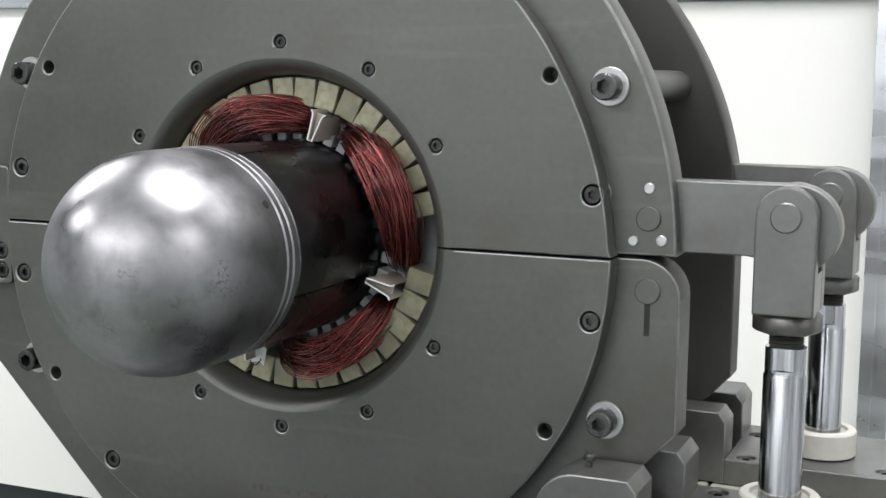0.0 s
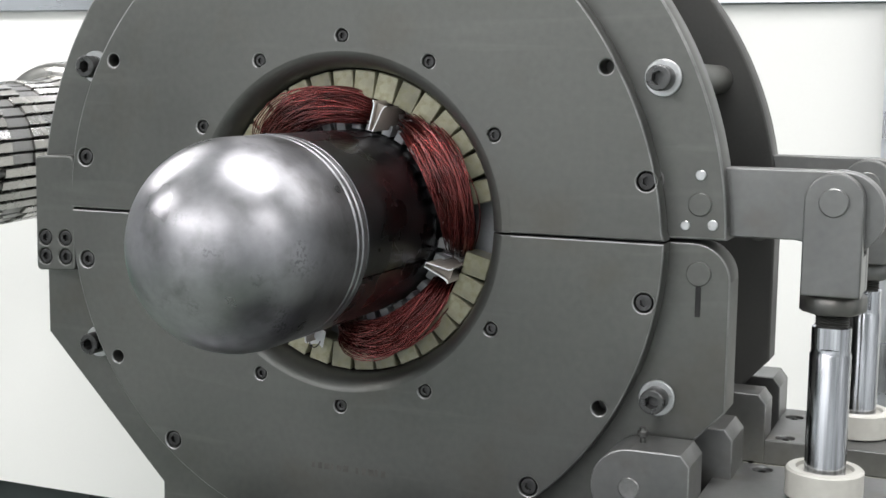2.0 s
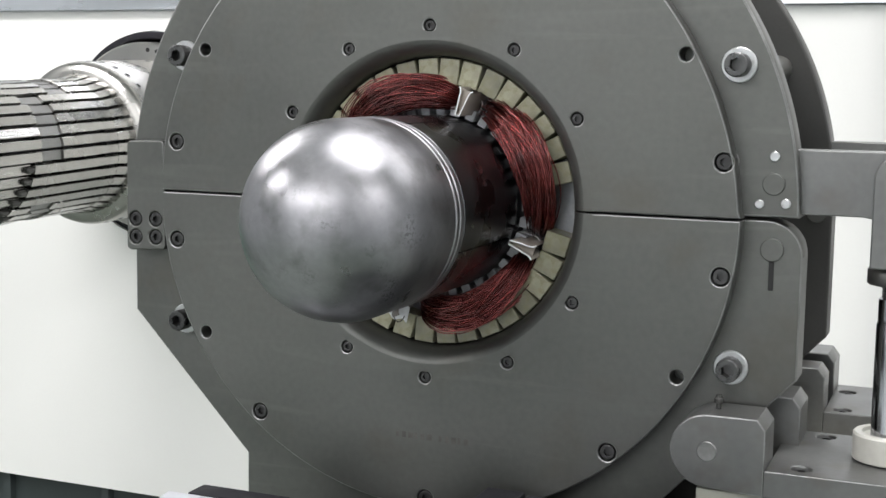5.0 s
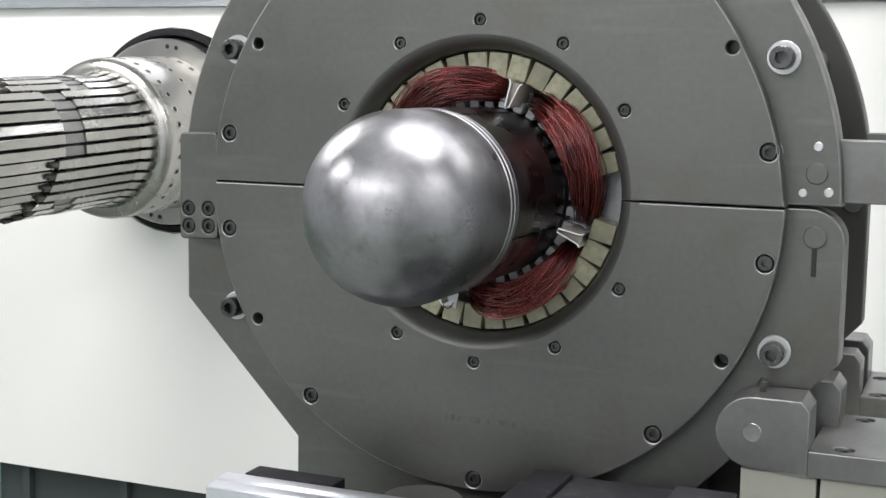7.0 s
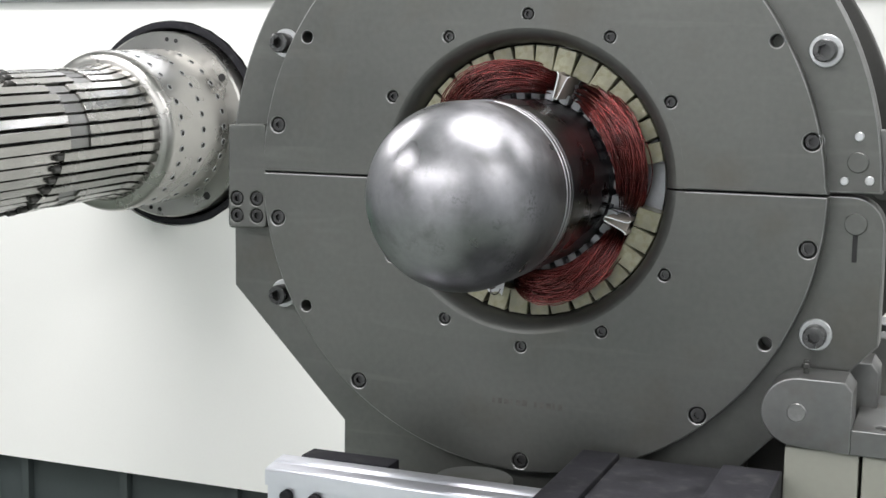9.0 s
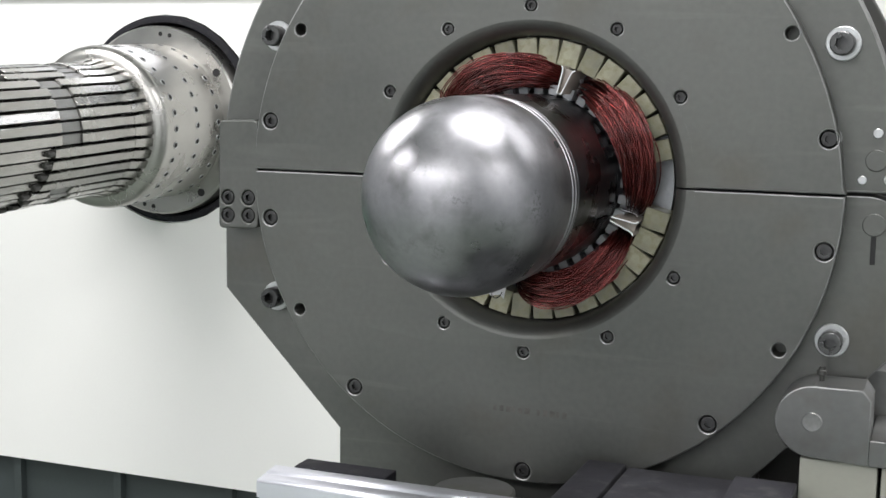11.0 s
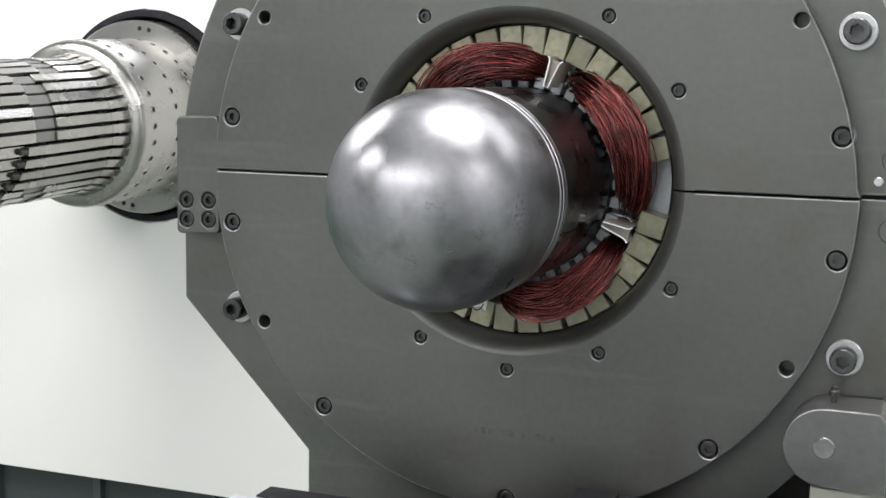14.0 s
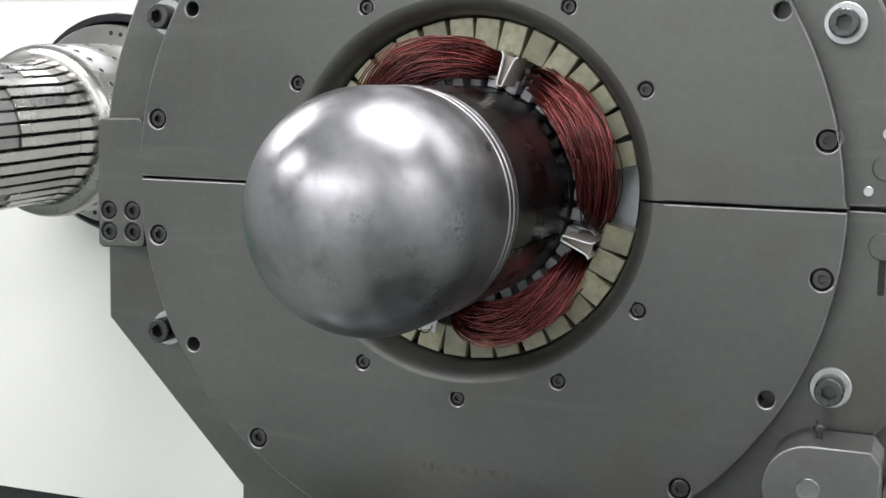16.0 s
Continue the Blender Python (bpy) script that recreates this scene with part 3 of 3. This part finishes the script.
tube(verts, faces, [Vector((cx + 0.0062 * math.cos(u), 0.012 + 0.003 * math.sin(u), cz + 0.0105 * math.sin(u))) for u in [math.pi * (0.35 + 1.5 * i / 20) for i in range(21)]], 0.0005)
bm = bmesh.new()
vs = [bm.verts.new(v) for v in verts]
for f in faces:
    bm.faces.new([vs[i] for i in f])
part("lead_loop", bm, BLACK, stator, "thin black loose lead wire")

# ---- forming mandrel with its dome ----
DY, DR, DB = -0.170, 0.0805, 0.010
mandrel = empty("forming_mandrel", 0, 0.1, 0, "polished steel mandrel with a worn rounded dome, pushed through the stator", "mandrel")
prof = [(DR * math.sin(radians(a)), DY - DR * 1.0 * math.cos(radians(a))) for a in range(0, 91, 3)]
prof += [(DR, DY + 0.0395), (DR - 0.0010, DY + 0.0405), (0.02, DY + 0.0405)]
part("dome", lathe(bmesh.new(), prof, seg=128), DOME, mandrel, "smooth worn steel dome with grey stains")
for y0, y1 in ((DY + 0.0412, DY + 0.0488), (DY + 0.0496, DY + 0.0585)):
    bm = lathe(bmesh.new(), [(0.05, y0), (DR - 0.0009, y0), (DR + 0.0003, y0 + 0.0012), (DR + 0.0003, y1 - 0.0012), (DR - 0.0009, y1), (0.05, y1)], seg=128)
    part("rim_ring", bm, DOME, mandrel, "narrow bright steel ring")
SB = DY + 0.0592
for k in range(4):
    a0, a1 = 70 + 90 * k + 0.5, 160 + 90 * k - 0.5
    bm = lathe(bmesh.new(), [(0.055, SB), (DR - 0.0008, SB), (DR, SB + 0.001), (DR, 0.0135), (DR - 0.0014, 0.0150), (0.055, 0.0150)], a0, a1, 32, closed=True)
    part("sleeve_segment", bm, SLEEVE, mandrel, "dark mirror-bright split sleeve behind the dome")
bm = lathe(bmesh.new(), [(0.055, 0.0160), (DR - 0.0022, 0.0160), (DR - 0.0014, 0.0168), (DR - 0.0014, 0.30), (0.055, 0.30)], seg=96)
part("rear_sleeve", bm, SLEEVE, mandrel, "dark steel sleeve inside the stator bore")
part("core_shaft", rod(bmesh.new(), 0, 0, DY + DB + 0.01, 0.32, 0.054), STEEL_DARK, mandrel)
# set-screw hole as a flat disc, its shade put into the colour
bm = rod(bmesh.new(), 0, 0, -0.0006, 0.0006, 0.0032, 0.0002, 18)
bm.transform(Matrix.Rotation(radians(-32), 4, "Y") @ Matrix.Translation((DR, DY + 0.031, 0)) @ Matrix.Rotation(radians(90), 4, "Z"))
part("set_screw", bm, GAP_SHADE, mandrel)

# ---- hinge blocks, clamp arms and cylinders ----
BAR_SCREW = screw_mesh("socket_screw", 0.0076, 0.006, 0.0040, SCREW)


def knuckle(bm, y0, y1, dx=0.0):
    out = arc(0.031, 90, 265, 20, 0.267, -0.190) + [(0.319 + dx, -0.2232), (0.319 + dx, -0.168), (0.312 + dx, -0.159)]
    return add_mesh(bm, plate(out, [], y0, y1, 0.0012))


def hinge(label, yb0, yb1, knuckles, screws):
    h = empty("hinge_block", 0.36, (yb0 + yb1) / 2, -0.228, label, "hinge block", "hinge blocks")
    for y0, y1, dx in knuckles:
        worn(part("knuckle", knuckle(bmesh.new(), y0, y1, dx), STEEL_LIGHT, h))
    hole = [(x, y, 0.0085) for x, y in screws]
    x0 = 0.3192 + knuckles[0][2]
    bm = plate([(x0, -yb1), (0.560, -yb1), (0.560, -yb0), (x0, -yb0)], [(x, -y, r) for x, y, r in hole], -0.009, 0.014, 0.0012)
    bm.transform(Matrix.Translation((0, 0, -0.2145)) @ Matrix.Rotation(radians(90), 4, "X"))
    part("base_bar", bm, STEEL_LIGHT, h)
    for x, y in screws:
        piece("socket_screw", BAR_SCREW, Matrix.Translation((x, y, -0.2085)) @ Matrix.Rotation(radians(-90), 4, "X"), h)
    part("hinge_pin", rod(bmesh.new(), 0.267, -0.190, knuckles[0][0] - 0.0012, knuckles[1][1] + 0.002, 0.0085), EDGE, h)
    return h


h1 = hinge("grey steel hinge block with rounded knuckle beside the front plate", -0.030, 0.118, [(-0.030, 0.019, -0.005), (0.061, 0.114, 0.011)], [(0.3415, -0.011), (0.3485, 0.103), (0.47, 0.085), (0.49, 0.0)])
hinge("grey steel hinge block with rounded knuckle beside the rear plate", 0.200, 0.330, [(0.2005, 0.238, 0.016), (0.279, 0.330, 0.017)], [(0.3515, 0.214), (0.3485, 0.296), (0.47, 0.222), (0.475, 0.305)])
bm = column(bmesh.new(), 0.271, -0.005, [(0, -0.1595), (0.0022, -0.1595), (0.0022, -0.1545), (0.0042, -0.1535), (0.0042, -0.1500), (0.0026, -0.1490), (0.0026, -0.1465), (0, -0.1465)], 20)
part("grease_nipple", bm, STEEL_DARK, h1, "small steel grease nipple")


def cylinder(x, y, label):
    """A pneumatic rod with its fork, nut and ivory collar."""
    c = empty("clamp_cylinder", x, y, -0.2, label, "cylinder", "clamp cylinders")
    part("collar", column(bmesh.new(), x, y, [(0.0165, -0.1995), (0.0292, -0.1995), (0.0302, -0.1985), (0.0302, -0.178), (0.0286, -0.1762), (0.0226, -0.1762), (0.0216, -0.179), (0.0165, -0.181)]), COLLAR, c, "ivory nylon collar")
    part("piston_rod", column(bmesh.new(), x, y, [(0, -0.1985), (0.0160, -0.1985), (0.0160, -0.0850), (0.0150, -0.0835), (0.0150, -0.0800)]), CHROME, c, "bright chromed piston rod")
    bm = bmesh.new()
    flat = [(0.0152 * math.cos(radians(a)), max(-0.0128, min(0.0128, 0.0152 * math.sin(radians(a))))) for a in range(0, 360, 10)]
    rings = [[bm.verts.new((x + p, y + q, z)) for p, q in flat] for z in (-0.0800, -0.0632)]
    for i in range(len(flat)):
        j = (i + 1) % len(flat)
        bm.faces.new((rings[0][i], rings[0][j], rings[1][j], rings[1][i]))
    bm.faces.new(rings[0])
    bm.faces.new(rings[1])
    part("rod_neck", bm, CHROME, c)
    bm = column(bmesh.new(), x, y, [(0.0120, -0.0632)] + [(0.0120 + (0.0012 if k % 2 else 0), -0.0625 + 0.0011 * k) for k in range(11)] + [(0.0120, -0.0500)])
    part("thread", bm, STEEL_DARK, c)
    bm = bmesh.new()
    hx = [[bm.verts.new((x + 0.0255 * s * math.cos(radians(a)), y + 0.0255 * s * math.sin(radians(a)), z)) for a in range(10, 370, 60)] for s, z in ((0.90, -0.0520), (1, -0.0500), (1, -0.0385), (0.9, -0.0365))]
    for A, B in zip(hx, hx[1:]):
        for i in range(6):
            bm.faces.new((A[i], A[(i + 1) % 6], B[(i + 1) % 6], B[i]))
    bm.faces.new(hx[0])
    bm.faces.new(hx[-1])
    part("lock_nut", bm, STEEL_LIGHT, c)
    fork = [(x - 0.022, -0.036), (x + 0.022, -0.036)] + arc(0.022, 0, 180, 18, x, 0.036)
    for y0, y1 in ((y - 0.030, y - 0.0125), (y + 0.0125, y + 0.030)):
        part("fork_cheek", plate(fork, [], y0, y1, 0.0014), STEEL_LIGHT, c)
    part("fork_body", box(bmesh.new(), x - 0.0218, x + 0.0218, y - 0.0128, y + 0.0128, -0.0358, -0.006, 0.001), STEEL_LIGHT, c)
    part("fork_pin", rod(bmesh.new(), x, 0.036, y - 0.0335, y + 0.0335, 0.0110), STEEL_LIGHT, c)
    return c


def clamp_arm(x, y0, y1, label):
    out = [(0.318, 0.004)] + [(x - 0.030, 0.004)] + arc(0.0325, -70, 90, 18, x + 0.004, 0.026) + [(0.318, 0.0585)]
    return worn(part("lever_arm", plate(out, [], y0, y1, 0.0012), STEEL_LIGHT, clamp, label))


cylinder(0.4055, 0.047, "chromed clamp cylinder rod with steel fork beside the front plate")
cylinder(0.411, 0.258, "chromed clamp cylinder rod with steel fork beside the rear plate")
clamp_arm(0.4055, 0.036, 0.058, "flat grey steel lever arm joined to the front plate")
clamp_arm(0.411, 0.247, 0.269, "flat grey steel lever arm joined to the rear plate")

# machine bed below
slab("machine_bed", "grey cast machine bed carrying the clamp", "machine bed", STEEL_DARK, -0.40, 0.25, 0.0, 0.36, 0.0, ZC - 0.4505, 0.004, "")
slab("bed_upright", "dark steel upright standing on the machine bed beside the clamp foot", "upright", STEEL_DARK, 0.2125, 0.2505, 0.065, 0.235, ZC - 0.4500, ZC - 0.2240, 0.002, "")
slab("support_column", "beige painted steel box under the hinge blocks", "column", BEIGE, 0.2575, 0.3215, -0.022, 0.33, 0.0, ZC - 0.2240, 0.002, "")
slab("support_cabinet", "beige painted sheet cabinet under the hinge blocks", "cabinet", BEIGE, 0.3245, 0.60, -0.024, 0.33, 0.0, ZC - 0.2240, 0.002, "")

# rail in front
rail = empty("slide_rail", -0.05, -0.145, -0.30, "bright aluminium slide rail in front of the clamp foot", "rail")
bm = bmesh.new()
loop = [(-0.1650, -0.2760), (-0.1650, -0.2625), (-0.1635, -0.2605), (-0.1500, -0.2585), (-0.1495, -0.2600), (-0.1480, -0.2600), (-0.1475, -0.2580), (-0.1300, -0.2565), (-0.1280, -0.2590), (-0.1280, -0.3040), (-0.1600, -0.3040), (-0.1600, -0.2760)]
ends = [[bm.verts.new((x, y, z)) for y, z in loop] for x in (-0.191, 0.066)]
for i in range(len(loop)):
    j = (i + 1) % len(loop)
    bm.faces.new((ends[0][i], ends[0][j], ends[1][j], ends[1][i]))
bm.faces.new(ends[0])
bm.faces.new(ends[1])
part("rail_bar", bm, RAIL, rail, "grooved bright aluminium bar", 15)
for x in (-0.170, -0.141, -0.094):
    part("rail_bolt", rod(bmesh.new(), x, -0.285, -0.1665, -0.1595, 0.0060), BLACK, rail)
part("back_strip", box(bmesh.new(), -0.174, -0.084, -0.127, -0.100, -0.304, -0.256, 0.002), BLACK, rail, "black strip behind the bar")
part("rail_foot", box(bmesh.new(), -0.17, 0.060, -0.155, -0.09, -ZC, -0.3042), STEEL_DARK, rail)

# black blocks in front of the clamp foot
def block(name, label, mat, x0, x1, y0, y1, z0, z1, bevel=0.002):
    return tagged(part(name, box(bmesh.new(), x0, x1, y0, y1, z0, z1, bevel), mat), label, "block")


block("stop_bar", "black rubber-faced stop bar lying on the dark block", BLACK, 0.070, 0.106, -0.34, -0.016, -0.268, -0.250)
block("stop_block", "dark grey steel stop block beside the rail", BLOCK, 0.1065, 0.205, -0.34, -0.012, -0.33, -0.254)
block("side_block", "dark grey steel block with small holes", BLOCK, 0.2055, 0.258, -0.30, -0.034, -0.33, -0.243)
block("block_pedestal", "dark steel pedestal under the stop blocks", STEEL_DARK, 0.0675, 0.258, -0.33, -0.040, -ZC, -0.3305)

pad = column(bmesh.new(), -0.024, -0.062, [(0, -0.297), (0.036, -0.297), (0.038, -0.295), (0.038, -0.279), (0.036, -0.277), (0, -0.277)])
tagged(part("round_pad", pad, STEEL_LIGHT), "round grey steel pad behind the rail", "pad")
tagged(part("pad_post", column(bmesh.new(), -0.024, -0.062, [(0, -ZC), (0.026, -ZC), (0.026, -0.2975), (0, -0.2975)]), STEEL_DARK), "dark round steel post under the pad", "post")

# ---- winding spindle on the wall ----
spindle = empty("tool_spindle", SX, PY - 0.02, SZ, "satin steel spindle with slatted cage flanged to the cream panel", "spindle")
T = Matrix.Translation((SX, PY, SZ)) @ Matrix.Rotation(radians(2.0), 4, "X") @ Matrix.Translation((0, -PY, 0))
bm = lathe(bmesh.new(), [(0.0, PY + 0.10), (0.332, PY + 0.10), (0.332, PY - 0.004), (0.326, PY - 0.008), (0.312, PY - 0.008), (0.306, PY + 0.02)], seg=96, m=T)
part("opening_ring", bm, BLACK, spindle, "black rubber ring round the flange")
bm = lathe(bmesh.new(), [(0, PY - 0.055), (0.294, PY - 0.055), (0.300, PY - 0.049), (0.300, PY + 0.03), (0, PY + 0.03)], seg=96, m=T)
part("flange", bm, SATIN, spindle, "round satin steel flange")
# bolt holes are thin discs with the shade painted on
HOLE = mesh_of("bolt_hole", rod(bmesh.new(), 0, 0, -0.0008, 0.0008, 0.0125, 0.0002, 20), GAP_SHADE)
for k in range(4):
    t = radians(35 + 90 * k)
    piece("bolt_hole", HOLE, T @ Matrix.Translation((0.272 * math.cos(t), PY - 0.0556, 0.272 * math.sin(t))), spindle)
    for off in (43, 50):
        t2 = t + radians(off)
        piece("bolt_hole", HOLE, T @ Matrix.Translation((0.276 * math.cos(t2), PY - 0.0556, 0.276 * math.sin(t2))) @ Matrix.Diagonal((0.55, 1, 0.55, 1)), spindle)
D0, RD = PY - 0.385, 0.243
bm = lathe(bmesh.new(), [(0.16, D0), (0.214, D0), (0.218, D0 + 0.002), (0.230, D0 + 0.006), (0.239, D0 + 0.016), (RD, D0 + 0.030), (RD, PY - 0.055)], seg=96, m=T)
drum = part("drum", bm, SATIN, spindle, "satin steel drum drilled with rows of small holes")
# raised studs: dark top paints the hole's shade, bright chamfer its lit rim
DIMPLE = mesh_of("drill_hole", rod(bmesh.new(), 0, 0, -0.0016, 0.0016, 0.0108, 0.0030, 14), GAP_SHADE)
DIMPLE.materials.append(ZINC)
for p in DIMPLE.polygons:
    p.material_index = 1 if abs(p.normal.y) < 0.9 else 0
for row in range(3):
    for k in range(32):
        a = 2 * math.pi * (k + 0.05 * row) / 32
        m = T @ Matrix.Rotation(-a, 4, "Y") @ Matrix.Translation((RD, D0 + 0.064 + 0.118 * row, 0)) @ Matrix.Rotation(radians(90), 4, "Z")
        piece("drill_hole", DIMPLE, m, drum)
NS, RC = 36, 0.197
# closed dark cylinder; its colour stands in for shade between the slats
cage = part("cage_core", lathe(bmesh.new(), [(0, D0 - 1.6), (RC - 0.030, D0 - 1.6), (RC - 0.030, D0 + 0.01), (0, D0 + 0.01)], seg=64, m=T), GAP_SHADE, spindle, "solid core coloured dark for the shade inside the slatted cage")


def slat_mesh(y0, y1, r, w, r1=None, mat=None):
    bm = box(bmesh.new(), -w / 2, w / 2, y0, y1, r - 0.03, r, 0.002)
    if r1 is not None:
        for v in bm.verts:
            if v.co.y > y1 - 0.01:
                v.co.z += r1 - r
    return mesh_of("slat", bm, mat or SLAT)


# slats: a wide front land, a recessed band, a second land, then the slimmer tip
LAND = slat_mesh(-1.0, 0.0, RC - 0.002, 0.0250, None)
FLARE = slat_mesh(-0.07, 0.002, RC - 0.002, 0.0250, RC + 0.010)
BAND = slat_mesh(-1.0, 0.0, RC - 0.009, 0.0262, None, RECESS)
TIP = slat_mesh(-1.0, 0.0, RC - 0.014, 0.0275)
PIN = mesh_of("slat_pin", rod(bmesh.new(), 0, RC - 0.008, -0.030, 0.0, 0.0085, 0.003, 12), STEEL_DARK)
for k in range(NS):
    step = 0.004 * (k % 5)
    if 4 <= k <= 9:
        land, band, second, pin = 0.30 + step, 0.085, 1.3, False
    elif 10 <= k <= 13:
        land, band, second, pin = 0.43 + step, 0.0, 0.0, True
    elif 14 <= k <= 18:
        land, band, second, pin = 0.26 + 2 * step, 0.09, 0.08, True
    else:
        land, band, second, pin = 0.17 + step, 0.08, 0.13 + 0.022 * ((k + 2) % 6), True
    m = T @ Matrix.Rotation(radians(360 / NS * k), 4, "Y")

    def lay(me, y1, length):
        piece("slat", me, m @ Matrix.Translation((0, y1, 0)) @ Matrix.Diagonal((1, length, 1, 1)), cage)

    piece("slat", FLARE, m @ Matrix.Translation((0, D0, 0)), cage)
    lay(LAND, D0 - 0.071, land - 0.071)
    at = D0 - land
    if band:
        lay(BAND, at - 0.001, band - 0.002)
        lay(LAND, at - band - 0.001, second - 0.002)
        at -= band + second
    if pin:
        piece("slat_pin", PIN, m @ Matrix.Translation((0, at, 0)), cage)
    if at > D0 - 1.65:
        lay(TIP, at - 0.004, at - 0.004 - (D0 - 1.7))
